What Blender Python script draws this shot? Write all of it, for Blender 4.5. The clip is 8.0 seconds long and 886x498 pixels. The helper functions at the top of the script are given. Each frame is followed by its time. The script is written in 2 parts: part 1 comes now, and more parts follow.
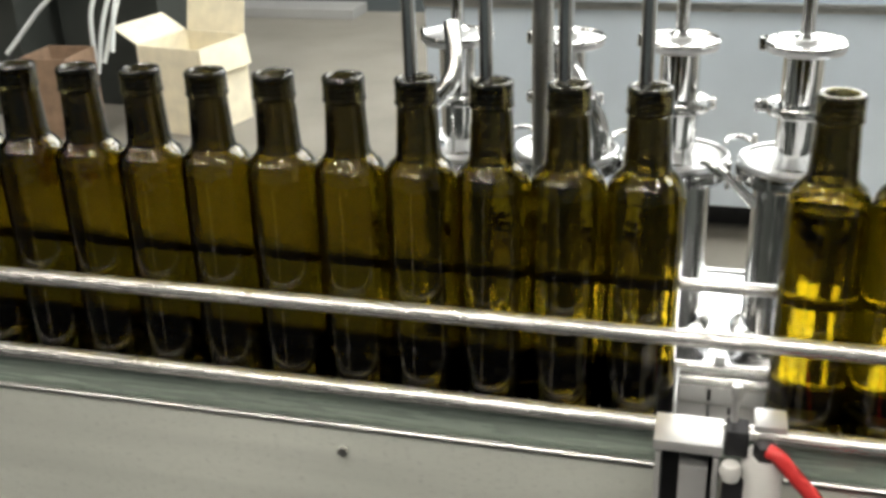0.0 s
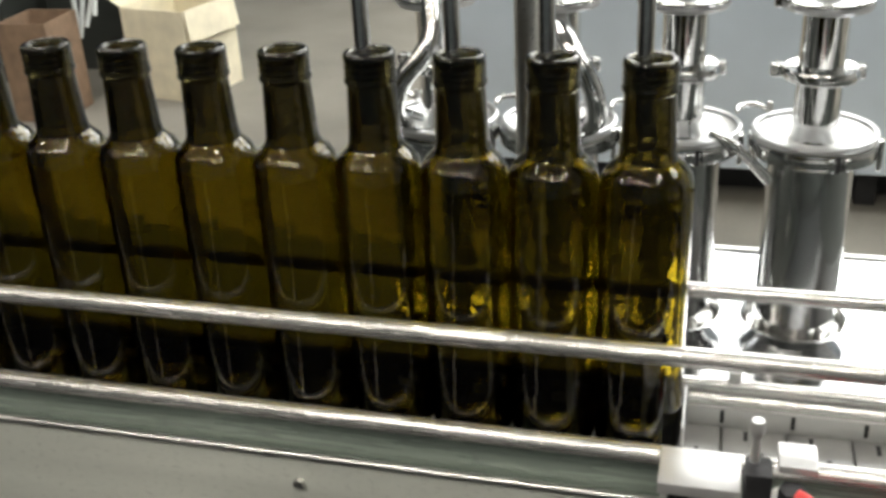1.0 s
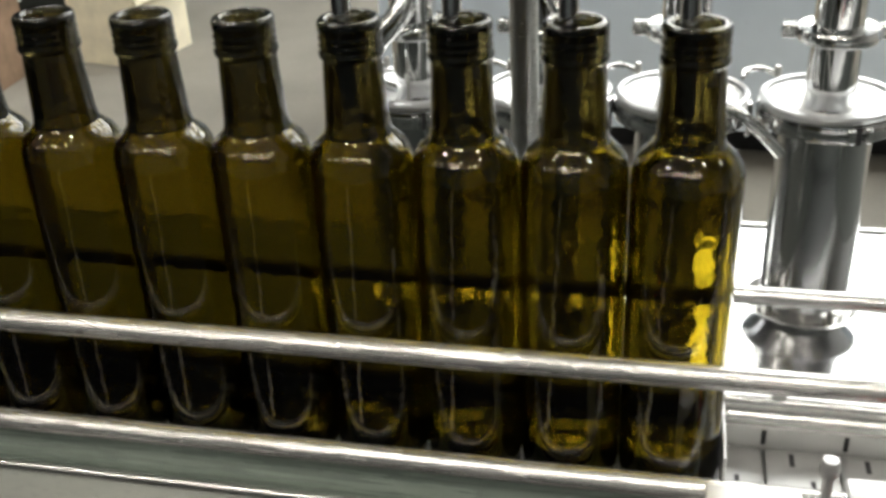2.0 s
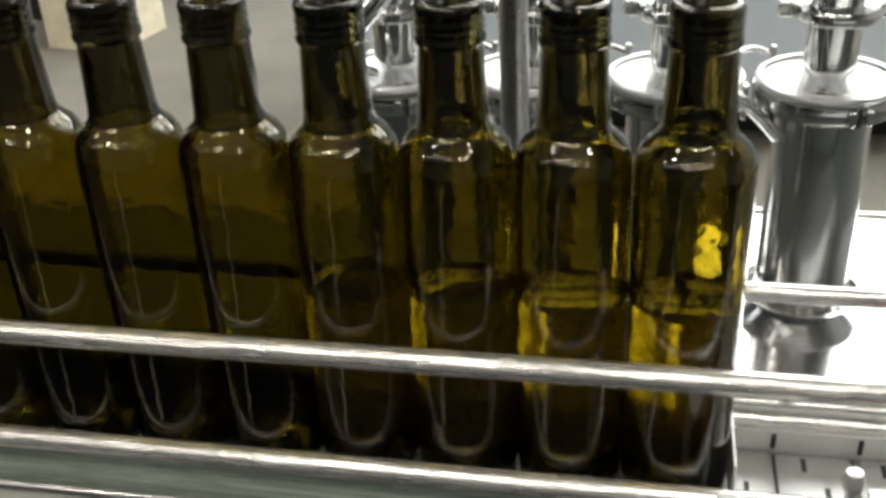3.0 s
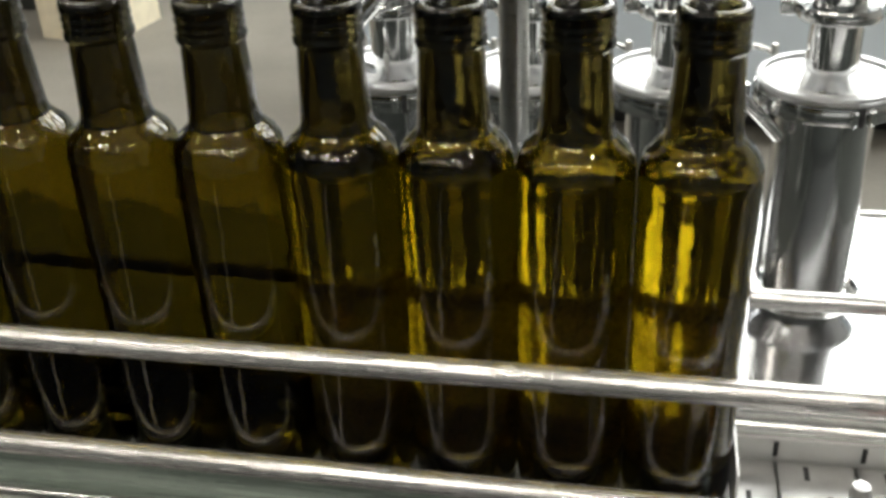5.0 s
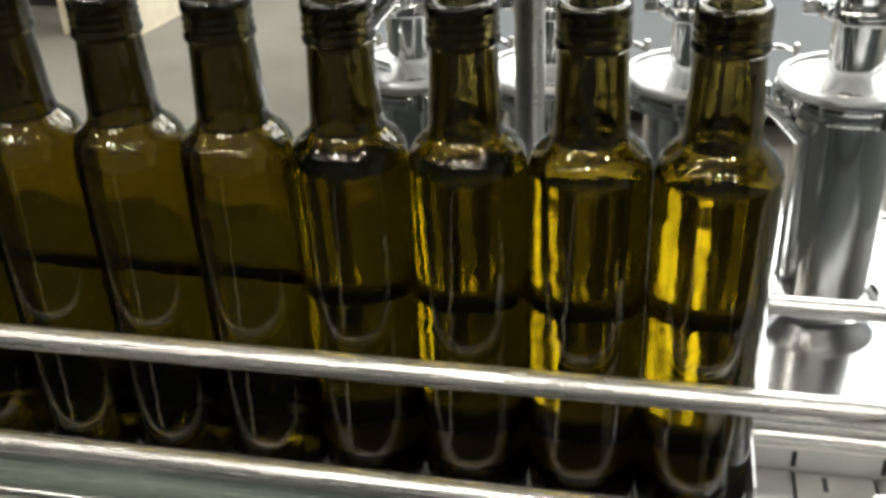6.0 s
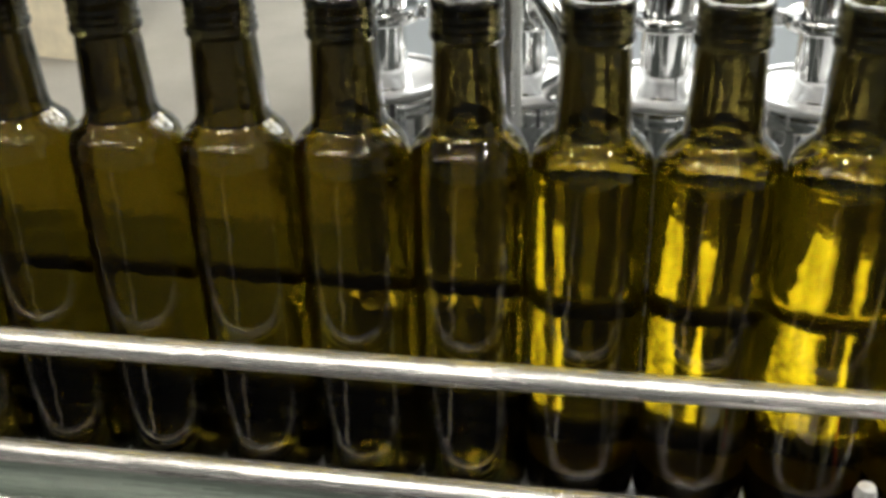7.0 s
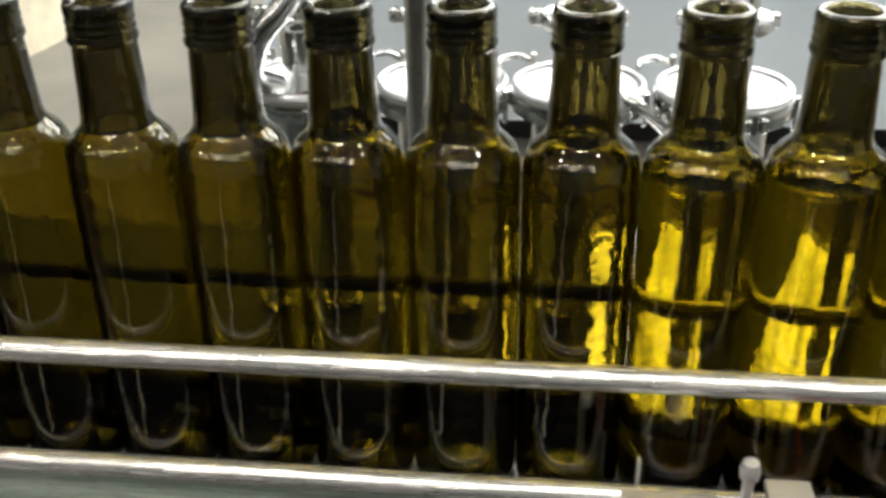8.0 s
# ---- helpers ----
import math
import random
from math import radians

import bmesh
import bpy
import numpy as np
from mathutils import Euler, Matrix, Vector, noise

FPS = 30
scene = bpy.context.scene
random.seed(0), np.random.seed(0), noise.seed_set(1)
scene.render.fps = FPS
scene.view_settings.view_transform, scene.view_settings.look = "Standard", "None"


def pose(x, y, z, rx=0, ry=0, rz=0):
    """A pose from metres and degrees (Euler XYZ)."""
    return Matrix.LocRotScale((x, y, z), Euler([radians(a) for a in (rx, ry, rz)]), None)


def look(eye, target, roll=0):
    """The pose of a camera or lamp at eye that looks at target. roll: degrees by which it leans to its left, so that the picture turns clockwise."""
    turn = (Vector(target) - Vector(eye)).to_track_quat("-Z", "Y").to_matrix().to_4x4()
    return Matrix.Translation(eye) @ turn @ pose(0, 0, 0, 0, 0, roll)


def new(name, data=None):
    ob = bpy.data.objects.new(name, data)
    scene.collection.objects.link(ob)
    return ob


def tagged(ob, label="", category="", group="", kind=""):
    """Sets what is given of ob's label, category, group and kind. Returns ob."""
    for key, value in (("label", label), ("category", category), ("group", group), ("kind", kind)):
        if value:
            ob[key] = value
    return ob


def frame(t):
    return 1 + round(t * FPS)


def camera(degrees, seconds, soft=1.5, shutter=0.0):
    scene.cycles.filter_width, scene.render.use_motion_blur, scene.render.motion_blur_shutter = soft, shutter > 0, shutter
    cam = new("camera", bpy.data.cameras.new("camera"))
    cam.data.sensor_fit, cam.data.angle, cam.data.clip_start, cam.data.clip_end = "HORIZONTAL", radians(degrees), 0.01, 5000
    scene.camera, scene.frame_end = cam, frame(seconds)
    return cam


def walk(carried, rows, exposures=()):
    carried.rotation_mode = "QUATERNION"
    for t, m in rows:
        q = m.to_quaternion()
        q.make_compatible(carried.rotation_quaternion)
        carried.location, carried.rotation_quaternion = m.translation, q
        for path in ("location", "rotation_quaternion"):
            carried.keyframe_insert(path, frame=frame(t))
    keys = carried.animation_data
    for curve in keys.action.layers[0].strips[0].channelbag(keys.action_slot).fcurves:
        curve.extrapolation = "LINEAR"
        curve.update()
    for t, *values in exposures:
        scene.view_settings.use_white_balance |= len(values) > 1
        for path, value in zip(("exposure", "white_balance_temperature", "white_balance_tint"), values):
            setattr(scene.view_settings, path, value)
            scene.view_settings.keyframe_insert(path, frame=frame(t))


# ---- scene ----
# ---- camera ----
cam = camera(45.93, 8.0, soft=3.4, shutter=0.3)
# seconds, x, y, z, yaw, pitch, roll
PATH = [
    (0.0, 0.0543, -0.8250, 1.4137, 15.62, -23.72, -2.00),
    (0.5, 0.0712, -0.7495, 1.4003, 16.95, -24.75, -2.99),
    (1.0, 0.0465, -0.6781, 1.3869, 16.05, -26.03, -3.05),
    (1.5, 0.0101, -0.6104, 1.3714, 14.49, -27.37, -2.96),
    (3.0, -0.0265, -0.5213, 1.3446, 12.29, -29.34, -3.18),
    (3.5, -0.0308, -0.5132, 1.3447, 11.71, -29.68, -3.03),
    (4.0, -0.0306, -0.5123, 1.3463, 11.54, -29.77, -2.88),
    (4.5, -0.0322, -0.5098, 1.3463, 11.52, -29.81, -2.80),
    (6.0, -0.0297, -0.4962, 1.3426, 13.17, -29.89, -2.91),
    (6.5, -0.0305, -0.4846, 1.3350, 11.59, -30.08, -2.42),
    (7.0, -0.0420, -0.5080, 1.3300, 10.60, -28.62, -1.89),
    (7.5, -0.0280, -0.5290, 1.3400, 8.30, -28.58, -1.20),
    (8.0, -0.0227, -0.5275, 1.3414, 6.76, -28.81, -1.08),
]


def view(x, y, z, yaw, pitch, roll):
    a, b = radians(yaw), radians(pitch)
    ahead = Vector((-math.sin(a) * math.cos(b), math.cos(a) * math.cos(b), math.sin(b)))
    eye = Vector((x, y, z))
    return look(eye, eye + ahead, roll)


walk(cam, [(r[0], view(*r[1:])) for r in PATH],
     exposures=[(0, -0.19, 6950, 10), (.5, -0.39, 6950, 10), (1, -0.54, 6950, 10), (4.5, -0.54, 6950, 10), (6, -0.41, 6950, 10), (6.5, -0.27, 6950, 10), (7, -0.09, 6950, 10), (8, -0.14, 6950, 10)])

# ---- world and light: an indoor hall lit by ceiling fixtures ----
world = bpy.data.worlds.new("world")
scene.world = world
world.use_nodes = True
world.node_tree.nodes["Background"].inputs[0].default_value = (0.75, 0.82, 0.9, 1)
world.node_tree.nodes["Background"].inputs[1].default_value = 0.1

BELT = 0.888         # height of the conveyor chain
EDGE = 0.90          # height of the conveyor's rolled side edges
PITCH = 0.065        # bottle diameter and spacing

# ---- materials ----


def material(name):
    m = bpy.data.materials.new(name)
    m.use_nodes = True
    return m, m.node_tree.nodes, m.node_tree.links, m.node_tree.nodes["Principled BSDF"]


def surface(name, base, rough=0.5, metal=0.0, vary=0.15, scale=12.0, bump=0.1, fine=220.0, stretch=(1, 1, 1), spec=0.5):
    """A plain surface with stains at one scale, grain and relief at another."""
    m, n, l, p = material(name)
    co = n.new("ShaderNodeTexCoord")
    mp = n.new("ShaderNodeMapping")
    mp.inputs["Scale"].default_value = stretch
    l.new(co.outputs["Object"], mp.inputs["Vector"])
    big, small = n.new("ShaderNodeTexNoise"), n.new("ShaderNodeTexNoise")
    big.inputs["Scale"].default_value, small.inputs["Scale"].default_value = scale, fine
    big.inputs["Detail"].default_value, small.inputs["Detail"].default_value = 5, 3
    for q in (big, small):
        l.new(mp.outputs["Vector"], q.inputs["Vector"])
    ramp = n.new("ShaderNodeValToRGB")
    ramp.color_ramp.elements[0].position, ramp.color_ramp.elements[1].position = 0.3, 0.72
    ramp.color_ramp.elements[0].color = (*[c * (1 - vary) for c in base], 1)
    ramp.color_ramp.elements[1].color = (*[min(1, c * (1 + vary * 0.5)) for c in base], 1)
    l.new(big.outputs["Fac"], ramp.inputs["Fac"])
    l.new(ramp.outputs["Color"], p.inputs["Base Color"])
    mix = n.new("ShaderNodeMapRange")
    mix.inputs["To Min"].default_value, mix.inputs["To Max"].default_value = rough * 0.8, min(1, rough * 1.3)
    l.new(small.outputs["Fac"], mix.inputs["Value"])
    l.new(mix.outputs["Result"], p.inputs["Roughness"])
    bp = n.new("ShaderNodeBump")
    bp.inputs["Strength"].default_value, bp.inputs["Distance"].default_value = bump, 0.001
    l.new(small.outputs["Fac"], bp.inputs["Height"])
    l.new(bp.outputs["Normal"], p.inputs["Normal"])
    p.inputs["Metallic"].default_value = metal
    p.inputs["Specular IOR Level"].default_value = spec
    return m


def clear(name, tint, ior, rough=0.0, spec=0.5):
    m, n, l, p = material(name)
    p.inputs["Base Color"].default_value = (*tint, 1)
    p.inputs["Transmission Weight"].default_value = 1
    p.inputs["IOR"].default_value = ior
    p.inputs["Specular IOR Level"].default_value = spec
    p.inputs["Roughness"].default_value = rough
    co, no, bp = n.new("ShaderNodeTexCoord"), n.new("ShaderNodeTexNoise"), n.new("ShaderNodeBump")
    no.inputs["Scale"].default_value, no.inputs["Detail"].default_value = 74, 1.5
    bp.inputs["Strength"].default_value, bp.inputs["Distance"].default_value = 0.6, 0.0007
    l.new(co.outputs["Object"], no.inputs["Vector"])
    l.new(no.outputs["Fac"], bp.inputs["Height"])
    l.new(bp.outputs["Normal"], p.inputs["Normal"])
    return m


GLASS = clear("bottle_glass", (0.148, 0.107, 0.005), 1.5, spec=0.46)
# neck tint stands in for light absorbed in its thicker glass
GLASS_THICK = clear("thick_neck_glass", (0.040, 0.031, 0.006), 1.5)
# base tint is darker than its thickness gives, to dim glints low down
GLASS_BASE = clear("darkened_base_glass", (0.016, 0.011, 0.002), 1.5, spec=0.25)
GLASS_INNER = clear("inner_glass_face", (0.97, 0.96, 0.90), 1.5)
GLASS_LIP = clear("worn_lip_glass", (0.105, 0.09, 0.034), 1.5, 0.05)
LIQUID = clear("pale_liquid", (0.96, 0.94, 0.52), 1.36)
FROTH = surface("air_bubbles", (0.93, 0.78, 0.30), 0.6, 0, 0.1, 50, 0.0, 200)
fb = FROTH.node_tree.nodes["Principled BSDF"]
fb.inputs["Transmission Weight"].default_value = 0.85
fb.inputs["IOR"].default_value = 1.12
RAIL = surface("worn_rail_steel", (0.77, 0.76, 0.74), 0.25, 0.78, 0.26, 60, 0.7, 420, (0.03, 1, 1))
# copy of the rail steel, toned down a little for the shaded rear rails
RAIL_REAR = surface("rear_rail_steel", (0.72, 0.71, 0.70), 0.24, 0.85, 0.2, 60, 0.4, 420, (0.03, 1, 1))
STEEL_SATIN = surface("satin_steel", (0.60, 0.61, 0.62), 0.30, 0.9, 0.12, 30, 0.12, 150)
STEEL = surface("brushed_steel", (0.62, 0.62, 0.60), 0.28, 1.0, 0.12, 9, 0.08, 160, (0.15, 3, 3))
STEEL_POLISHED = surface("polished_steel", (0.72, 0.72, 0.71), 0.13, 1.0, 0.08, 14, 0.05, 60)
STEEL_SHEET = surface("steel_side_sheet", (0.90, 0.93, 0.85), 0.28, 0.30, 0.16, 4, 0.06, 300, (0.3, 1, 4))
# green-grey tone carries the shade and green reflection under the front lip
WEB = surface("shaded_web", (0.42, 0.50, 0.44), 0.26, 0.3, 0.14, 12, 0.2, 250, (0.05, 1, 1))
CHAIN = surface("chain_steel", (0.36, 0.36, 0.35), 0.30, 0.7, 0.2, 30, 0.15, 250)
DECK = surface("deck_sheet", (0.74, 0.745, 0.76), 0.14, 1.0, 0.06, 6, 0.05, 60)
REFLECTION_BLACK = surface("reflection_black", (0.014, 0.014, 0.015), 0.95, 0, 0.3, 20, 0.4, 200, spec=0.1)
DARK = surface("black_rubber", (0.018, 0.018, 0.02), 0.55, 0, 0.3, 40, 0.2, 300)
RED = surface("red_hose", (0.72, 0.05, 0.05), 0.35, 0, 0.1, 30, 0.05, 200)
WHITE = surface("white_plastic", (0.78, 0.77, 0.75), 0.4, 0, 0.1, 30, 0.05, 200)
CREAM = surface("cream_board", (0.82, 0.75, 0.57), 0.8, 0, 0.14, 14, 0.3, 120)
BROWN = surface("brown_board", (0.26, 0.17, 0.11), 0.85, 0, 0.3, 16, 0.3, 120)
CABINET = surface("cabinet_sheet", (0.68, 0.77, 0.86), 0.30, 0.35, 0.1, 3, 0.05, 90)
FLOOR = surface("concrete_floor", (0.225, 0.21, 0.18), 0.7, 0, 0.16, 2.5, 0.25, 60)
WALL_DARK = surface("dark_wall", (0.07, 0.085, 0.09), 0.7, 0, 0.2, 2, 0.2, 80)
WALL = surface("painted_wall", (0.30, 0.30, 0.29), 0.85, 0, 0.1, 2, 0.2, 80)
STEEL_WHITE = surface("bright_steel", (0.62, 0.62, 0.62), 0.34, 0.5, 0.10, 25, 0.1, 200)
STEEL_TUBE = surface("drawn_steel_tube", (0.62, 0.62, 0.61), 0.11, 1.0, 0.14, 10, 0.22, 60, (4, 4, .15))
STEEL_LID = surface("spun_steel_lid", (0.70, 0.71, 0.71), 0.30, 0.75, 0.14, 40, 0.15, 160)
STEEL_BRIGHT = surface("wavy_polished_tube", (0.80, 0.80, 0.79), 0.07, 1.0, 0.10, 18, 0.9, 34, (1, 1, .22))
HOSE = surface("pale_hose", (0.70, 0.74, 0.74), 0.35, 0, 0.1, 20, 0.05, 100)
# dark green paint; also stands in for shade on the conveyor's rear side
GREEN_SHADE = surface("green_paint_and_shade", (0.038, 0.043, 0.039), 0.5, 0, 0.15, 8, 0.1, 150, spec=0.4)


def lamp_material(name, colour, strength):
    m, n, l, p = material(name)
    p.inputs["Emission Color"].default_value = (*colour, 1)
    p.inputs["Emission Strength"].default_value = strength
    return m


TUBE = lamp_material("fluorescent_diffuser", (1.0, 0.97, 0.91), 22.0)
SPOT = lamp_material("small_lamp_diffuser", (1.0, 0.97, 0.91), 330.0)
# glow of the panels added in the ceiling and the far wall
PANEL_GLOW = lamp_material("added_panel_glow", (0.94, 0.98, 1.0), 14.5)

# ---- builders ----


def finish(bm, name, mats, smooth=True, turn=True):
    me = bpy.data.meshes.new(name)
    if turn:
        bmesh.ops.recalc_face_normals(bm, faces=bm.faces)
    bm.to_mesh(me)
    bm.free()
    for m in mats if isinstance(mats, (list, tuple)) else [mats]:
        me.materials.append(m)
    if smooth:
        me.shade_smooth()
        me.set_sharp_from_angle(angle=radians(40))
    return me


def part(name, bm, mat, parent=None, label="", smooth=True):
    ob = new(name, finish(bm, name, mat, smooth))
    if parent:
        ob.parent = parent
    if label:
        ob["label"] = label
    return ob


def thing(name, label, category, group="", kind="", at=(0, 0, 0)):
    ob = new(name)
    ob.location = at
    return tagged(ob, label, category, group, kind)


def box(bm, x0, x1, y0, y1, z0, z1, bevel=0.0, seg=2):
    g = bmesh.ops.create_cube(bm, size=1)["verts"]
    for v in g:
        v.co = Vector(((x0 + x1) / 2 + v.co.x * (x1 - x0), (y0 + y1) / 2 + v.co.y * (y1 - y0), (z0 + z1) / 2 + v.co.z * (z1 - z0)))
    if bevel:
        e = list({e for v in g for e in v.link_edges})
        bmesh.ops.bevel(bm, geom=e, offset=bevel, segments=seg, affect="EDGES", profile=0.7)
    return bm


def boxed(*a, **k):
    return box(bmesh.new(), *a, **k)


def lathe(profile, seg=40, bm=None, x=0, y=0, caps=False, mat_of=None):
    """A turned body from (radius, height) pairs about a vertical axis."""
    bm = bm or bmesh.new()
    rings = []
    for r, z in profile:
        if r < 1e-6:
            rings.append([bm.verts.new((x, y, z))])
        else:
            rings.append([bm.verts.new((x + r * math.cos(2 * math.pi * i / seg), y + r * math.sin(2 * math.pi * i / seg), z)) for i in range(seg)])
    for k in range(len(rings) - 1):
        a, b = rings[k], rings[k + 1]
        for i in range(seg):
            j = (i + 1) % seg
            if len(a) == 1 and len(b) == 1:
                continue
            if len(a) == 1:
                f = bm.faces.new((a[0], b[j], b[i]))
            elif len(b) == 1:
                f = bm.faces.new((a[i], a[j], b[0]))
            else:
                f = bm.faces.new((a[i], a[j], b[j], b[i]))
            if mat_of:
                f.material_index = mat_of(k)
    return bm


def pipe(points, r, seg=14, bm=None, closed=True):
    """A round tube along a line of points."""
    bm = bm or bmesh.new()
    pts = [Vector(p) for p in points]
    rings, side = [], None
    for i, p in enumerate(pts):
        d = (pts[min(i + 1, len(pts) - 1)] - pts[max(i - 1, 0)]).normalized()
        if side is None:
            side = d.orthogonal().normalized()
        side = (side - d * side.dot(d)).normalized()
        up = d.cross(side)
        rings.append([bm.verts.new(p + side * (r * math.cos(2 * math.pi * k / seg)) + up * (r * math.sin(2 * math.pi * k / seg))) for k in range(seg)])
    for a, b in zip(rings, rings[1:]):
        for k in range(seg):
            bm.faces.new((a[k], a[(k + 1) % seg], b[(k + 1) % seg], b[k]))
    if closed:
        bm.faces.new(rings[0])
        bm.faces.new(rings[-1])
    return bm


def curve_points(ctrl, n=10):
    """A smooth line through control points."""
    p = [Vector(c) for c in ctrl]
    p = [p[0] * 2 - p[1]] + p + [p[-1] * 2 - p[-2]]
    out = []
    for i in range(1, len(p) - 2):
        for k in range(n):
            t = k / n
            a, b, c, d = p[i - 1:i + 3]
            out.append(0.5 * (2 * b + (c - a) * t + (2 * a - 5 * b + 4 * c - d) * t * t + (3 * b - a - 3 * c + d) * t ** 3))
    return out + [p[-2]]


# ---- hall ----


def slab(name, label, mat, *dims):
    ob = part(name, boxed(*dims), mat, smooth=False)
    return tagged(ob, label, name.split("_")[0], kind="structure")


HX0, HX1, HY0, HY1, HZ = -7.0, 5.0, -4.0, 6.2, 3.9
slab("floor", "beige-grey concrete factory floor", FLOOR, HX0, HX1, HY0, HY1, -0.1, 0)
slab("ceiling", "plain grey ceiling of the bottling hall", WALL, HX0 - .2, HX1 + .2, HY0 - .2, HY1 + .2, HZ, HZ + .1)
# unseen glowing panels are added high in the far wall for the deck's reflection
GLOW_SPANS = [(-1.0 + 1.35 * k, .25 + 1.35 * k) for k in range(4)]
north = thing("wall_north", "dark painted hall wall under added glowing panels", "wall", kind="structure")
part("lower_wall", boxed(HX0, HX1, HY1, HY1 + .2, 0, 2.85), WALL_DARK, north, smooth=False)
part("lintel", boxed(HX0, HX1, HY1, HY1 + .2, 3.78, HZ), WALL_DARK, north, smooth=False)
edges = [HX0] + [v for w in GLOW_SPANS for v in w] + [HX1]
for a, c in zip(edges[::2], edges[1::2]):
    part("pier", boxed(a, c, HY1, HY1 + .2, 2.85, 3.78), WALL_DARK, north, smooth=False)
# west and south walls are unseen, coloured dark to darken what glass and steel reflect
slab("wall_west", "unseen hall wall kept dark for the reflections", WALL_DARK, HX0 - .2, HX0, HY0 - .2, HY1 + .2, 0, HZ)
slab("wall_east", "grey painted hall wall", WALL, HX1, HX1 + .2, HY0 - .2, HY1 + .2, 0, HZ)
slab("wall_south", "unseen hall wall kept dark for the reflections", WALL_DARK, HX0 - .2, HX1 + .2, HY0 - .2, HY0, 0, HZ)

for n, (a, c) in enumerate(GLOW_SPANS):
    w = thing("window_%d" % (n + 1), "unseen glowing panel added high in the far wall", "window", kind="structure")
    part("pane", boxed(a + .04, c - .04, HY1 + .08, HY1 + .09, 2.89, 3.74), PANEL_GLOW, w, smooth=False)
    for q in ((a, a + .04, 2.85, 3.78), (c - .04, c, 2.85, 3.78), (a + .04, c - .04, 2.85, 2.89), (a + .04, c - .04, 3.74, 3.78)):
        part("window_frame", boxed(q[0], q[1], HY1 + .05, HY1 + .12, q[2], q[3]), WHITE, w, smooth=False)


def ceiling_light(x, y, w=1.2, d=0.16, glow=TUBE):
    t = thing("ceiling_light", "white fluorescent batten light under the ceiling", "ceiling light", "ceiling lights", at=(x, y, HZ))
    part("housing", boxed(-w / 2 - .02, w / 2 + .02, -d / 2 - .02, d / 2 + .02, -0.05, 0, bevel=0.006), WHITE, t)
    part("diffuser", boxed(-w / 2, w / 2, -d / 2, d / 2, -0.075, -0.052, bevel=0.008), glow, t)
    return t


for lx in (-5.2, -3.2, -1.2):
    ceiling_light(lx, .6, .12, .08, SPOT)
    for ly in (-2.2, 3.4):
        ceiling_light(lx, ly)
for lx in (-3.7, -2.1, -.9, .3, 1.6):
    ceiling_light(lx, -1.0, .12, .08, SPOT)
for lx in (-1.7, -.9, -.1, .7, 1.5):
    ceiling_light(lx, -1.9, .12, .08, SPOT)
    ceiling_light(lx + .4, -3.1, .12, .08, SPOT)


def rooflight(x, y, w, d):
    t = thing("rooflight", "unseen glowing panel added in the ceiling", "rooflight", "rooflights", at=(x, y, HZ))
    part("panel", boxed(0, w, 0, d, -.012, -.002), PANEL_GLOW, t, smooth=False)
    for q in ((-.06, 0, -.06, d + .06), (w, w + .06, -.06, d + .06), (0, w, -.06, 0), (0, w, d, d + .06), (w / 2 - .02, w / 2 + .02, 0, d)):
        part("frame_bar", boxed(q[0], q[1], q[2], q[3], -.05, -.0005), WHITE, t, smooth=False)
    return t


# unseen glowing panels, added to brighten the deck, cabinet and bottles
for rx in (-.9, .35, 1.6, 2.85):
    for ry in (2.3, 4.4):
        rooflight(rx, ry, 1.0, 1.5)
for rx in (-2.3, 1.6, 2.85):
    rooflight(rx, .5, 1.0, 1.5)

# unseen pale strip, added to put a light streak into the bottles' reflections
for lx0, lx1 in ((-1.025, -.965),):
    tagged(part("streak_reflector", boxed(lx0, lx1, -3.9, -.06, .0005, .003), WHITE), "unseen pale strip added for streaks reflected in the bottles", "floor marking", kind="structure")
# unseen black sheets added on the floor so the bottles reflect darkness
for mx0, mx1 in ((-6.4, -1.05), (-.94, 4.5)):
    tagged(part("dark_floor_sheet", boxed(mx0, mx1, -3.9, -.05, .001, .014, bevel=.004), REFLECTION_BLACK), "unseen black sheet added to darken reflections in the bottles", "mat", "floor mats")

# ---- conveyor ----
X0, X1 = -1.3, 1.9
conveyor = thing("conveyor", "stainless steel bottling conveyor with folded side sheets", "conveyor")
# rear side has shade put into its colour, lip and web up to x .036
for s in (-1, 1):
    y = s * 0.0402
    for a, c, m in ((X0, X1, RAIL),) if s < 0 else ((X0, .036, GREEN_SHADE), (.0365, X1, RAIL_REAR)):
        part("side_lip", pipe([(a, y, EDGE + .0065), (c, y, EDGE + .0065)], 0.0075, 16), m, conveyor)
    for a, c, m in ((X0, X1, WEB),) if s < 0 else ((X0, .036, GREEN_SHADE), (.0365, X1, STEEL_WHITE)):
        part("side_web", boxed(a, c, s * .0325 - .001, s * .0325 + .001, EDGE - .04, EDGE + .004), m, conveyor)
    part("fold", pipe([(X0, y + s * .001, EDGE - .036), (X1, y + s * .001, EDGE - .036)], 0.004, 12), STEEL, conveyor)
    part("side_sheet", boxed(X0, X1, min(y, y + s * .003), max(y, y + s * .003), EDGE - .22, EDGE - .038), STEEL_SHEET if s < 0 else GREEN_SHADE, conveyor)
part("bed", boxed(X0, X1, -.035, .035, EDGE - .215, EDGE - .2), STEEL_SHEET, conveyor)
for k in range(33):
    sx = .0635 + k * .0533
    part("slot", boxed(sx - .0016, sx + .0016, .0300, .0316, EDGE - .009, EDGE + .003, bevel=.0006, seg=1), DARK, conveyor)
for bx in (-0.27, 0.25, -0.8):
    part("bolt", pipe([(bx, -.0385, EDGE - .062), (bx, -.0475, EDGE - .062)], .005, 6), STEEL, conveyor)
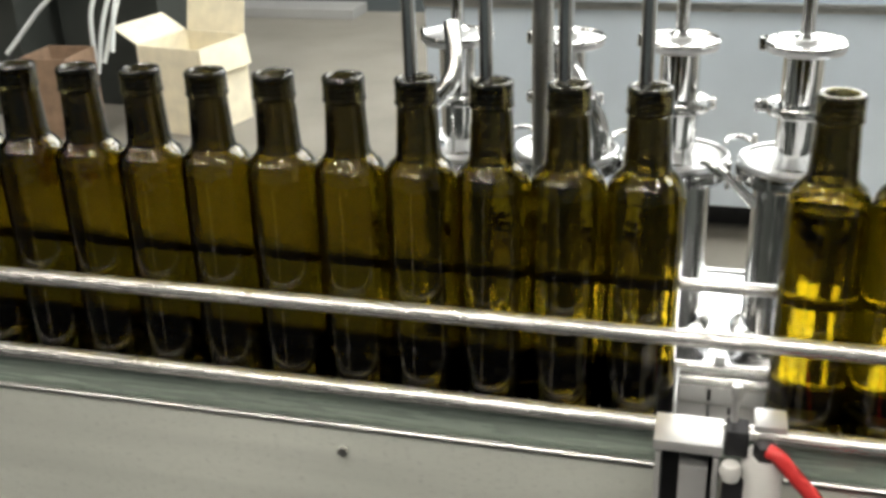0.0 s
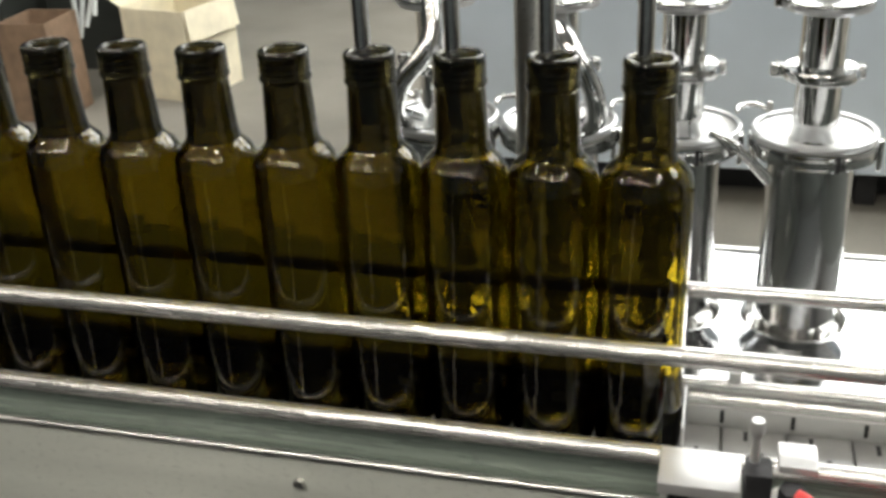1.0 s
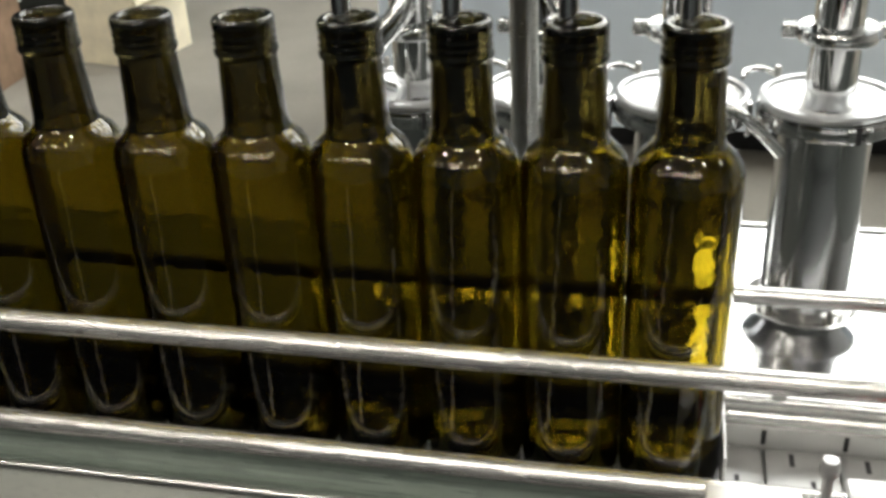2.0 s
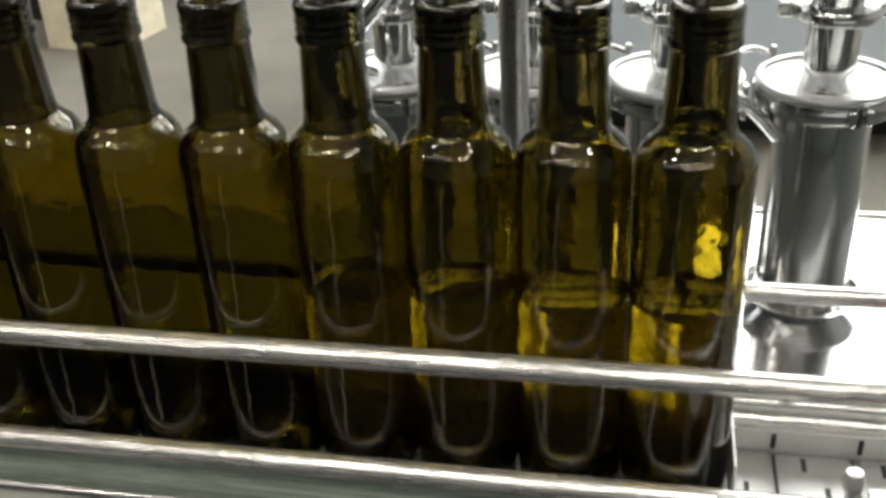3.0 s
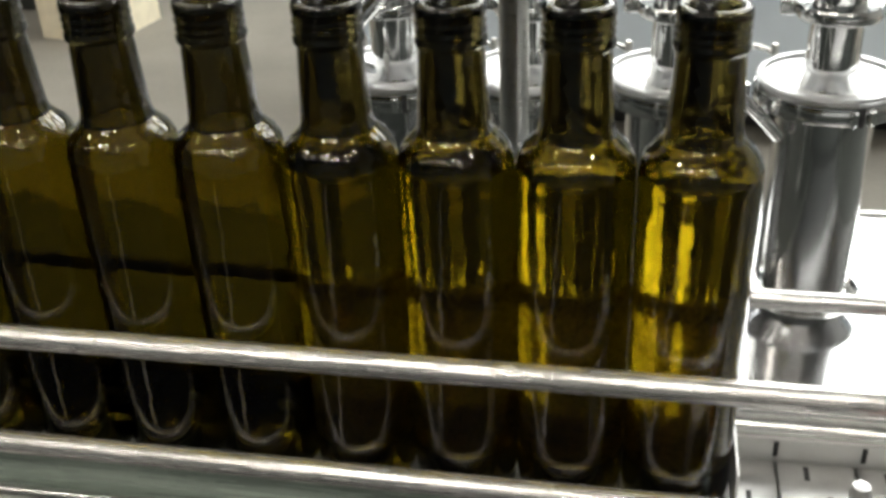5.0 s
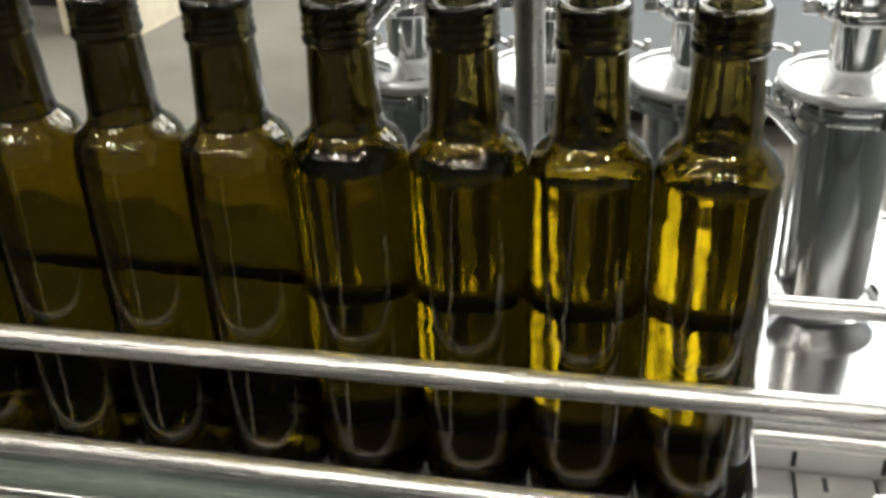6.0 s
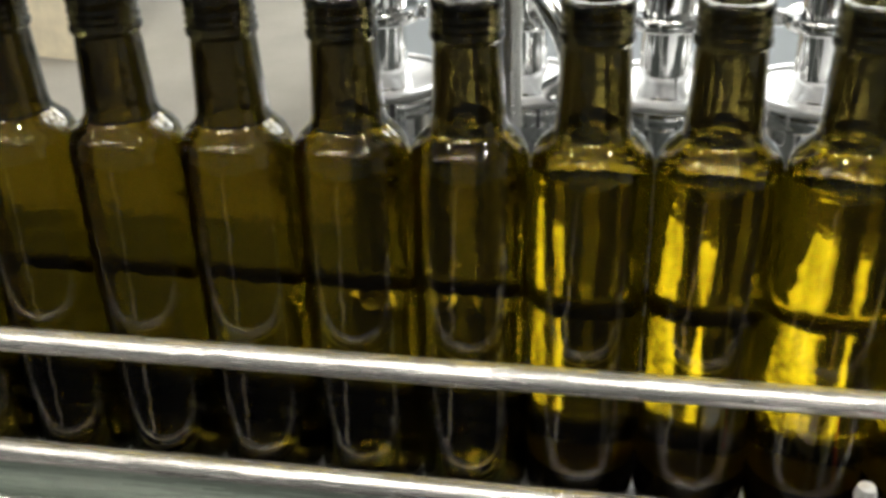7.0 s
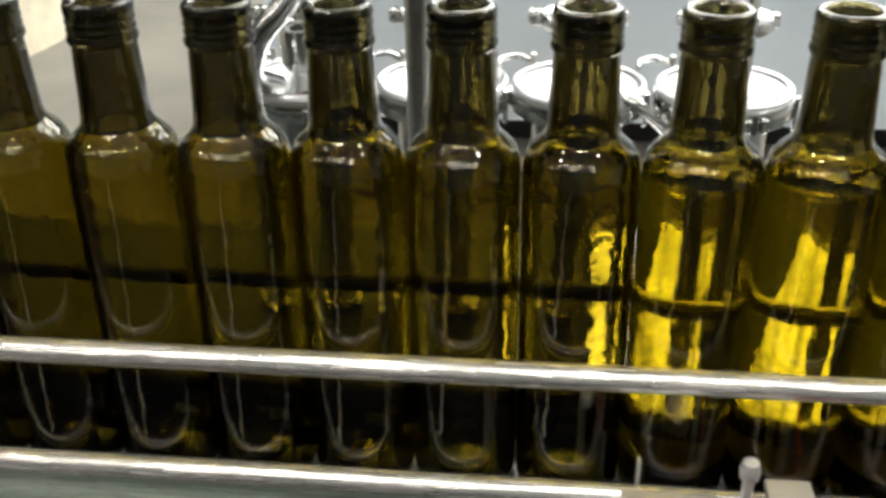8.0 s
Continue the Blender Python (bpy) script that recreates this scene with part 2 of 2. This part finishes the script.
for lx in (-1.1, 0.55, 1.7):
    for s in (-1, 1):
        part("leg", boxed(lx - .02, lx + .02, s * .0 + (-.034 if s < 0 else .002), (-.002 if s < 0 else .034), 0, EDGE - .215), STEEL, conveyor)


def rail(y, z, r, label):
    """A round guide rail; a black sleeve on the rear ones stands in for shade behind the bottles."""
    t = thing("guide_rail", label, "guide rail", "guide rails")
    start = X0 if y < 0 else .031
    part("rod", pipe([(start, y, z), (X1, y, z)], r, 18), RAIL if y < 0 else RAIL_REAR, t)
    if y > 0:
        part("shade_sleeve", pipe([(X0, y, z), (.0308, y, z)], r + .0004, 18), DARK, t, "black sleeve standing in for shade behind the bottles")
    for bx in (-1.15, 1.45):
        out = y + math.copysign(.016, y)
        part("bracket", boxed(bx - .008, bx + .008, min(out - .003, out + .003), max(out - .003, out + .003), EDGE - .12, z + .012, bevel=.001, seg=1), STEEL, t)
        part("bracket_pin", pipe([(bx, y, z), (bx, out, z)], .004, 10), STEEL, t)
    return t


rail(-.0405, EDGE + .0925, .0075, "brushed steel front guide rail beside the bottles")
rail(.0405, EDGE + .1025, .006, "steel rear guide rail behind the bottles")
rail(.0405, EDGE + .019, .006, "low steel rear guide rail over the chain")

# ---- chain ----
chain = thing("conveyor_chain", "grey flat-top conveyor chain carrying the bottles", "conveyor chain")


def chain_plate_mesh():
    bm = boxed(-.0238, .0238, -.0308, .0308, BELT - .006, BELT, bevel=.0010, seg=1)
    plain = set(bm.faces)
    for x, y in ((-.006, .020), (.006, -.006)):
        box(bm, x - .0016, x + .0016, y - .006, y + .006, BELT - .002, BELT + .0004)
    for f in bm.faces:
        f.material_index = 0 if f in plain else 1
    return finish(bm, "chain_plate", [CHAIN, DARK])


plate_mesh = chain_plate_mesh()
for i in range(int((X1 - X0 - .3) / .0485)):
    o = new("plate", plate_mesh)
    o.location.x = X0 + .03 + i * .0485
    o.parent = chain

# ---- bottles ----
# outer and inner outlines: radius, height
BASE_OUT = [(0, .0045), (.020, .0025), (.0290, 0), (.0316, .0022), (.03235, .006), (.03245, .012), (.03245, .032)]
BASE_INN = [(.0284, .032), (.0284, .020), (.0281, .015), (.0262, .0110), (.018, .0125), (0, .018)]
LOW_OUT = [(.03245, .032), (.03245, .06), (.03245, .13), (.03245, 0.2115), (.0321, 0.2180), (.0306, 0.2240), (.0275, 0.2290),
           (.0236, 0.2325), (.0212, 0.2355)]
LOW_INN = [(.0162, 0.2355), (.0202, 0.2315), (.0243, 0.2270), (.0272, 0.2220), (.0284, 0.2130), (.0285, .13), (.0285, .06), (.0284, .032)]
NECK_OUT = [(.0212, 0.2355), (.0201, 0.2385), (.0195, 0.2435), (.0185, 0.2615), (.0176, 0.2785), (.0172, 0.2820)]
NECK_INN = [(.0118, 0.2820), (.0132, 0.2615), (.0146, 0.2435), (.0162, 0.2355)]
LIP = [(.0172, .2820), (.0186, .2830), (.0192, .2845), (.0190, .2868), (.0183, .2878), (.0183, .2890), (.0187, .2899), (.0187, .2910), (.0182, .2919), (.0182, .2932), (.0187, .2942),
       (.0187, .2954), (.0183, .2964), (.0183, .2978), (.0186, .2988), (.0187, .3020), (.0183, .3040), (.0172, .3052), (.0156, .3056), (.0138, .3052), (.0126, .3040), (.0120, .3020), (.0118, .2820)]


def shell(name, profiles, mat):
    bm = bmesh.new()
    for n, p in enumerate(profiles):
        before = set(bm.faces)
        lathe(p, 56, bm)
        for f in bm.faces:
            if f not in before:
                f.material_index = n
    return finish(bm, name, mat, turn=False)


body_mesh = shell("body", [LOW_OUT, LOW_INN], [GLASS, GLASS_INNER])
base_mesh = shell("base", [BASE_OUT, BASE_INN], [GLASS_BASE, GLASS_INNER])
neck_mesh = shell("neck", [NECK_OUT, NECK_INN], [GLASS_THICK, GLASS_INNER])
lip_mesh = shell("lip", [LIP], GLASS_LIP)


def liquid_mesh(level):
    ri = .0288
    prof = [(0, .0176), (.018, .0121), (.0264, .0107), (.0285, .0152), (.0287, .020), (ri, .06), (ri, .13), (.0287, .2125), (.0284, level - .001), (.0272, level - .0016), (0, level - .002)]
    return finish(lathe(prof, 56), "liquid", LIQUID)


FULL = .2175
fill_mesh = liquid_mesh(FULL)


def bottle(label):
    t = thing("bottle", label, "bottle", "bottles on the conveyor")
    new("body", body_mesh).parent = t
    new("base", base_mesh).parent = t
    neck = new("neck", neck_mesh)
    neck.parent = t
    lip = new("lip", lip_mesh)
    lip.parent = neck
    return t


def fill(parent):
    ob = new("liquid", fill_mesh)
    ob.parent = parent
    ob["label"] = "clear pale yellow liquid"
    return ob


def froth_mesh(count, seed):
    """A loose layer of fine air bubbles."""
    rng = np.random.default_rng(seed)
    base = np.array([(1, 0, 0), (-1, 0, 0), (0, 1, 0), (0, -1, 0), (0, 0, 1), (0, 0, -1)], float)
    tri = np.array([(0, 2, 4), (2, 1, 4), (1, 3, 4), (3, 0, 4), (2, 0, 5), (1, 2, 5), (3, 1, 5), (0, 3, 5)])
    a, r = rng.uniform(0, 2 * math.pi, count), .0266 * np.sqrt(rng.uniform(0, 1, count))
    at = np.stack([r * np.cos(a), r * np.sin(a), rng.uniform(-.0075, .0075, count)], 1)
    size = rng.uniform(.00014, .00034, count)
    v = (at[:, None, :] + base[None] * size[:, None, None]).reshape(-1, 3)
    f = (tri[None] + 6 * np.arange(count)[:, None, None]).reshape(-1, 3)
    me = bpy.data.meshes.new("froth")
    me.from_pydata(v.tolist(), [], f.tolist())
    me.materials.append(FROTH)
    me.shade_smooth()
    return me


LAYERS = 12
froth_meshes = [froth_mesh(4200, 5 + k) for k in range(LAYERS)]
froth = {}

row = {}      # bottles waiting and being filled, by their order in the line
for k in range(-7, 9):
    row[k] = bottle("empty dark olive glass bottle in a row on the conveyor" if k < 5 else "dark olive glass bottle being filled under a nozzle")
gone = {k: bottle("full dark olive glass bottle leaving on the conveyor") for k in range(4)}
fills = {k: fill(row[k]) for k in range(5, 9)}
full = {k: fill(gone[k]) for k in gone}
for k in fills:
    for n in range(LAYERS):
        ob = new("bubble_layer", froth_meshes[n])
        ob.parent = row[k]
        froth[k, n] = tagged(ob, "fine air bubbles clouding the fresh liquid", kind="stuff")

# ---- filling nozzles ----
nozzle = {}
for k in range(4):
    t = thing("filling_nozzle", "slim stainless steel filling tube over a bottle mouth", "nozzle", "filling nozzles")
    part("tube", pipe([(0, 0, 0), (0, 0, .42)], .0058, 18), STEEL_POLISHED, t)
    part("collar", lathe([(.006, .36), (.013, .36), (.013, .40), (.006, .40)], 24), STEEL, t)
    nozzle[k] = t

# ---- pumps behind the line ----
DECK_Z = 0.68


def ring(r, tube, z, seg=40, x=0, y=0):
    """A round bead laid flat as a ring."""
    return lathe([(r + tube * math.cos(a), z + tube * math.sin(a)) for a in [math.pi * 2 * k / 8 for k in range(9)]], seg, x=x, y=y)


def spun_box(bm, angle, r0, r1, half, z0, z1, bevel=.001):
    """A bevelled block standing out radially at an angle."""
    b = box(bmesh.new(), r0, r1, -half, half, z0, z1, bevel=bevel, seg=1)
    bmesh.ops.rotate(b, verts=b.verts, cent=(0, 0, 0), matrix=Matrix.Rotation(radians(angle), 3, "Z"))
    me = bpy.data.meshes.new("block")
    b.to_mesh(me)
    b.free()
    bm.from_mesh(me)
    bpy.data.meshes.remove(me)
    return bm


def pump(x, y):
    t = thing("dosing_pump", "polished stainless steel dosing cylinder with stacked clamp discs on the deck", "dosing pump", "dosing pumps", at=(x, y, 0))
    part("foot", lathe([(0, DECK_Z), (.046, DECK_Z), (.050, DECK_Z + .006), (.064, DECK_Z + .020), (.0655, DECK_Z + .023), (.063, DECK_Z + .024), (.050, DECK_Z + .012), (0, DECK_Z + .012)], 40), STEEL_POLISHED, t)
    for a in (35, 125, 215, 305):
        part("foot_bolt", spun_box(bmesh.new(), a, .050, .056, .004, DECK_Z + .012, DECK_Z + .030), STEEL, t)
    part("barrel", lathe([(0, DECK_Z + .012), (.0495, DECK_Z + .012), (.0495, .934), (0, .934)], 64), STEEL_TUBE, t)
    # the lid is a shallow dish held by a hinged clamp band
    part("lid", lathe([(0, .944), (.020, .944), (.058, .949), (.066, .953), (.068, .951), (.068, .938), (.050, .935), (0, .935)], 56), STEEL_LID, t)
    part("lid_bead", ring(.0685, .0042, .9535, 56), STEEL_SATIN, t)
    band = part("clamp_band", lathe([(.0690, .930), (.0730, .929), (.0745, .933), (.0745, .944), (.0730, .9475), (.0705, .9475)], 56), STEEL_TUBE, t)
    part("band_gap", spun_box(bmesh.new(), -72, .0735, .0760, .0022, .9285, .9485, .0004), DARK, band)
    for a in (-79, -65):
        part("clamp_lug", spun_box(bmesh.new(), a, .0730, .0800, .0035, .931, .946), STEEL_POLISHED, band)
    part("clamp_tail", spun_box(bmesh.new(), -22, .0740, .0790, .0035, .918, .955), STEEL_POLISHED, band)
    part("wing_nut", pipe(curve_points([(-.052, .052, .960), (-.068, .058, .964), (-.085, .050, .963), (-.088, .038, .960)], 6), .0032, 10), STEEL_POLISHED, band)
    part("hinge_pin", lathe([(0, .957), (.0045, .957), (.0045, .966), (.003, .969), (0, .969)], 12, x=-.050, y=.054), STEEL, band)
    # wide measuring tube between the lid and the top disc
    part("tube", lathe([(0, .944), (.0300, .944), (.0275, .950), (.0262, .962), (.0262, 1.098), (0, 1.098)], 44), STEEL_BRIGHT, t)
    mid = part("mid_clamp", lathe([(.0265, 1.018), (.0400, 1.017), (.0425, 1.021), (.0425, 1.027), (.0400, 1.031), (.0265, 1.030)], 44), STEEL_POLISHED, t)
    for a, r in ((172, .056), (10, .049)):
        part("clamp_ear", spun_box(bmesh.new(), a, .040, r, .0065, 1.016, 1.032, .002), STEEL_POLISHED, mid)
        part("ear_screw", pipe([(math.cos(radians(a)) * (r - .005), math.sin(radians(a)) * (r - .005) - .009, 1.024), (math.cos(radians(a)) * (r - .005), math.sin(radians(a)) * (r - .005) + .009, 1.024)], .0035, 10), STEEL, mid)
    top = part("top_disc", lathe([(.010, 1.108), (.0440, 1.109), (.0485, 1.106), (.0495, 1.102), (.0470, 1.098), (.030, 1.094), (.010, 1.094)], 48), STEEL_SATIN, t)
    part("disc_bead", ring(.0472, .0030, 1.1085, 48), STEEL_POLISHED, top)
    part("clamp_ear", spun_box(bmesh.new(), 165, .045, .058, .0060, 1.095, 1.113, .002), STEEL_POLISHED, top)
    part("rod", lathe([(0, 1.100), (.0150, 1.104), (.0150, 1.116), (.0085, 1.121), (.0085, 1.45), (0, 1.45)], 28), STEEL_POLISHED, t)
    return t


PY = .550
PX = [.1527, -.0005, -.148, -.298]
pumps = [pump(x, PY) for x in PX]
# bent product pipes on three of the pumps
for x, pts in ((PX[3], [(.0, -.03, 1.13), (.010, -.07, 1.07), (-.022, -.085, 1.027), (-.036, -.08, .985), (-.02, -.05, .962)]),
               (PX[2], [(.0, -.03, 1.09), (.025, -.07, 1.062), (.049, -.08, 1.025), (.055, -.075, .985), (.035, -.055, .962)]),
               (PX[1], [(.036, -.045, .960), (.060, -.055, .952), (.082, -.050, .932), (.106, -.036, .902)])):
    h = part("product_pipe", pipe(curve_points([(x + p[0], PY + p[1], p[2]) for p in pts], 8), .0125 if x < -.1 else .0065, 16), STEEL_POLISHED)
    tagged(h, "bent polished steel product pipe beside a dosing pump", "pipe", "product pipes")

slab("deck", "bright stainless steel machine deck under the pumps", DECK, 0.0, .42, .075, .775, DECK_Z - .03, DECK_Z)
# unseen dark plates, added to limit the bright deck seen through the bottles
slab("base_plate", "unseen dark plate added beside the bright deck", GREEN_SHADE, .423, 1.3, .075, .775, DECK_Z - .03, DECK_Z - .001)
slab("base_plate", "unseen dark plate added beside the bright deck", GREEN_SHADE, -1.5, -.003, .075, .775, DECK_Z - .03, DECK_Z - .001)
tagged(part("deck_edge", boxed(0.0, .42, .776, .786, DECK_Z - .05, DECK_Z + .004, bevel=.002), STEEL), "folded steel edge along the back of the deck", "trim", kind="structure")
machine = thing("machine_frame", "dark steel body under the machine deck", "machine frame")
part("skirt", boxed(-1.45, 1.25, .11, .74, .12, DECK_Z - .031), GREEN_SHADE, machine)
for x in (-1.4, 1.2):
    for y in (.15, .7):
        part("foot", boxed(x - .03, x + .03, y - .03, y + .03, 0, .12), DARK, machine)

pole = thing("support_pole", "upright stainless steel pole standing on the base plate", "pole", at=(-.130, .25, 0))
part("tube", lathe([(0, DECK_Z), (.0115, DECK_Z), (.0115, 1.75), (0, 1.75)], 28), STEEL, pole)
part("flange", lathe([(.0115, DECK_Z), (.03, DECK_Z), (.03, DECK_Z + .008), (.0115, DECK_Z + .010)], 28), STEEL, pole)

clip = part("rail_clip", boxed(.066, .076, .034, .0475, EDGE + .0262, EDGE + .036, bevel=.002), STEEL_WHITE)
tagged(clip, "small bright clip sitting on the low rear rail", "clip")

# ---- post and bottle stop in front of the line ----
post = thing("stop_post", "steel channel post bolted to the conveyor side", "post")
part("cap", boxed(.022, .076, -.106, -.064, .924, .933, bevel=.0012), STEEL_WHITE, post)
part("flange", boxed(.024, .0285, -.106, -.066, .70, .9215, bevel=.001), STEEL_WHITE, post)
part("flange", boxed(.0695, .074, -.106, -.066, .70, .9215, bevel=.001), STEEL_WHITE, post)
# black colour on the web gives the shade inside the channel
part("web", boxed(.0286, .0694, -.070, -.066, .70, .9215), DARK, post)
part("slide", boxed(.043, .066, -.098, -.0702, .70, .906, bevel=.003), STEEL_WHITE, post)
part("spacer", boxed(.030, .068, -.066, -.0416, .72, .80), STEEL, post)

stop = thing("bottle_stop", "small pneumatic bottle stop with a red air hose", "pneumatic stop")
part("cylinder", lathe([(0, .78), (.0155, .78), (.0165, .785), (.0165, .918), (.013, .928), (0, .928)], 28, x=.107, y=-.10), WHITE, stop, "white cylinder body")
part("block", boxed(.077, .095, -.110, -.088, .928, .951, bevel=.003), DARK, stop)
part("lower_block", boxed(.078, .096, -.110, -.086, .86, .908, bevel=.003), DARK, stop)
part("button", lathe([(0, .9535), (.003, .954), (.003, .974), (.0048, .976), (.0055, .981), (.0042, .986), (0, .987)], 18, x=.083, y=-.098), STEEL_WHITE, stop, "bright round adjusting knob")
part("fitting", lathe([(0, .908), (.007, .909), (.009, .916), (.007, .923), (0, .9248)], 16, x=.083, y=-.112), WHITE, stop)
part("arm", boxed(.099, .124, -.094, -.066, .943, .949, bevel=.002), STEEL_WHITE, stop)
part("hose", pipe(curve_points([(.110, -.108, .936), (.118, -.112, .934), (.134, -.114, .916), (.152, -.114, .894), (.19, -.11, .83), (.21, -.10, .72)], 8), .0062, 14), RED, stop, "red air hose")
part("hose_nut", lathe([(0, .928), (.009, .928), (.009, .940), (0, .942)], 6, x=.108, y=-.105), DARK, stop)

gate = thing("stop_gate", "thin steel gate blade across the chain", "gate")
part("blade", boxed(.0338, .0358, -.029, .029, BELT + .0006, BELT + .036, bevel=.0006, seg=1), STEEL_WHITE, gate)

# ---- far machine, cartons and hoses on the floor behind ----
cabinet = thing("steel_cabinet", "pale blue-grey steel cabinet on short legs behind the pumps", "cabinet")
part("lower_panel", boxed(-.9, 3.2, 2.47, 3.3, .14, .785, bevel=.006), CABINET, cabinet)
part("upper_panel", boxed(-.89, 3.2, 2.49, 3.3, .79, 1.45, bevel=.006), CABINET, cabinet)
part("seam_trim", boxed(-.9, 3.2, 2.455, 2.4695, .772, .800, bevel=.004), STEEL, cabinet)
for x in (-.8, .5, 1.8, 3.1):
    for y in (2.6, 3.2):
        part("leg", boxed(x - .03, x + .03, y - .03, y + .03, 0, .14), DARK, cabinet)
# black board stands in for the shade in the gap under the cabinet
part("shade_board", boxed(-.75, 3.05, 2.66, 2.68, .004, .139), DARK, cabinet)


def carton(x, y, turn, w, d, h, mat, label, flaps=True):
    t = thing("carton", label, "carton", at=(x, y, 0))
    t.rotation_euler.z = radians(turn)
    k = .006
    part("bottom", boxed(0, w, 0, d, .001, k), mat, t, smooth=False)
    for q in ((0, w, 0, k), (0, w, d - k, d), (0, k, k, d - k), (w - k, w, k, d - k)):
        part("side", boxed(q[0], q[1], q[2], q[3], k, h, bevel=.001, seg=1), mat, t, smooth=False)
    if flaps:
        # back flap stands, left flap leans out, right flap hangs down outside
        for (px, py, a, ln, lx, ax) in ((w / 2, d, -12, d * .42, w, "X"), (0, d / 2, -62, w * .45, d, "Y"), (w + .004, d / 2, 172, w * .40, d, "Y")):
            bm = boxed(-lx / 2 * .97, lx / 2 * .97, -.002, .002, 0, ln) if ax == "X" else boxed(-.002, .002, -lx / 2 * .97, lx / 2 * .97, 0, ln)
            f = part("flap", bm, mat, t, smooth=False)
            f.location = (px, py, h + .001)
            f.rotation_euler = (radians(a), 0, 0) if ax == "X" else (0, radians(a), 0)
    return t


carton(-2.52, 3.35, -11, .34, .36, .40, CREAM, "open cream cardboard carton standing on the floor")
carton(-2.86, 2.96, 4, .22, .26, .42, BROWN, "brown cardboard carton on the floor", False)
carton(-3.78, 3.46, 2, .56, .50, .78, GREEN_SHADE, "tall dark green crate on the floor beside the cartons", False)
carton(-3.16, 3.74, -2, .56, .40, .80, GREEN_SHADE, "tall dark green crate on the floor beside the cartons", False)

hose_ends = [((-2.57, 3.36, 0.70), (-2.86, 3.30, 0.63), (-3.12, 3.24, 0.37)), ((-2.63, 3.36, 0.70), (-2.70, 3.32, 0.56), (-2.71, 3.30, 0.31)), ((-2.58, 3.36, 0.70), (-2.63, 3.30, 0.53), (-2.67, 3.25, 0.29)),
             ((-2.54, 3.36, 0.70), (-2.58, 3.30, 0.53), (-2.63, 3.25, 0.34)), ((-2.51, 3.36, 0.70), (-2.56, 3.30, 0.60), (-2.58, 3.25, 0.39))]
rack = thing("hose_rack", "dark stand with pale hoses hanging from its arm", "hose rack")
part("stand", boxed(-3.72, -3.66, 3.34, 3.40, 0, .78, bevel=.004), DARK, rack)
part("arm", boxed(-3.72, -2.35, 3.33, 3.40, .70, .76, bevel=.004), DARK, rack)
part("base", boxed(-3.80, -3.5, 3.2, 3.45, 0, .03, bevel=.004), DARK, rack)
for e in hose_ends:
    part("hose", pipe(curve_points(e, 8), .011, 10), HOSE, rack, "pale plastic hose")

kerb = tagged(part("kerb", boxed(HX0, -2.4, 5.90, 6.2, 0, .07, bevel=.01), WALL), "pale kerb along the foot of the dark wall", "kerb", kind="structure")

# ---- what moves ----


def motions():
    def line(thing_, rows, y=0.0, z=BELT):
        walk(thing_, [(t, pose(x, y, z)) for t, x in rows])
    shift = [(0, 0), (6.05, 0), (6.2, .022), (6.5, .071), (7, .1390), (7.5, .228), (7.7, .245), (8, .2517)]
    for k, b in row.items():
        line(b, [(t, (k - 8) * PITCH + s) for t, s in shift])
    for k, b in gone.items():
        line(b, [(0, .143 + k * PITCH), (.5, .243 + k * PITCH), (8, 1.3 + k * PITCH)])
    walk(chain, [(t, pose(s, 0, 0)) for t, s in shift])
    level = [(0, .006), (1.75, .006), (2.3, .07), (2.8, .118), (3.0, .135), (3.5, .168), (4.0, .200), (4.4, FULL), (8, FULL)]
    for k, f in fills.items():
        walk(f, [(t, pose(0, 0, z - FULL)) for t, z in level])
    for (k, n), f in froth.items():
        # each bubble layer rises with the liquid, then drops low to clear the haze
        share = (n + .6) / LAYERS
        rows_ = [(t, pose(0, 0, .002 + (z - .016) * share if z > .02 else -.02 - .01 * n, 0, 0, 40 * t + 30 * n)) for t, z in level[:-1] if t < 4.3]
        top = .0195 + .0001 * n
        rows_ += [(4.5, pose(0, 0, .002 + (FULL - .016) * share, 0, 0, 180 + 30 * n)), (5.1, pose(0, 0, (.002 + (FULL - .016) * share + top) / 2, 0, 0, 195 + 30 * n)), (5.7, pose(0, 0, top, 0, 0, 205 + 30 * n)), (8, pose(0, 0, top, 0, 0, 210 + 30 * n))]
        walk(f, rows_)
    walk(gate, [(t, pose(0, 0, z)) for t, z in ((0, 0), (6.0, 0), (6.12, -.07), (7.7, -.07), (7.85, 0), (8, 0))])
    for k, n in nozzle.items():
        x = -.004 - PITCH * k
        walk(n, [(t, pose(x, 0, z)) for t, z in ((0, 1.185), (.5, 1.15), (.8, 1.14), (5.9, 1.14), (6.08, 1.23), (8, 1.23))])


motions()
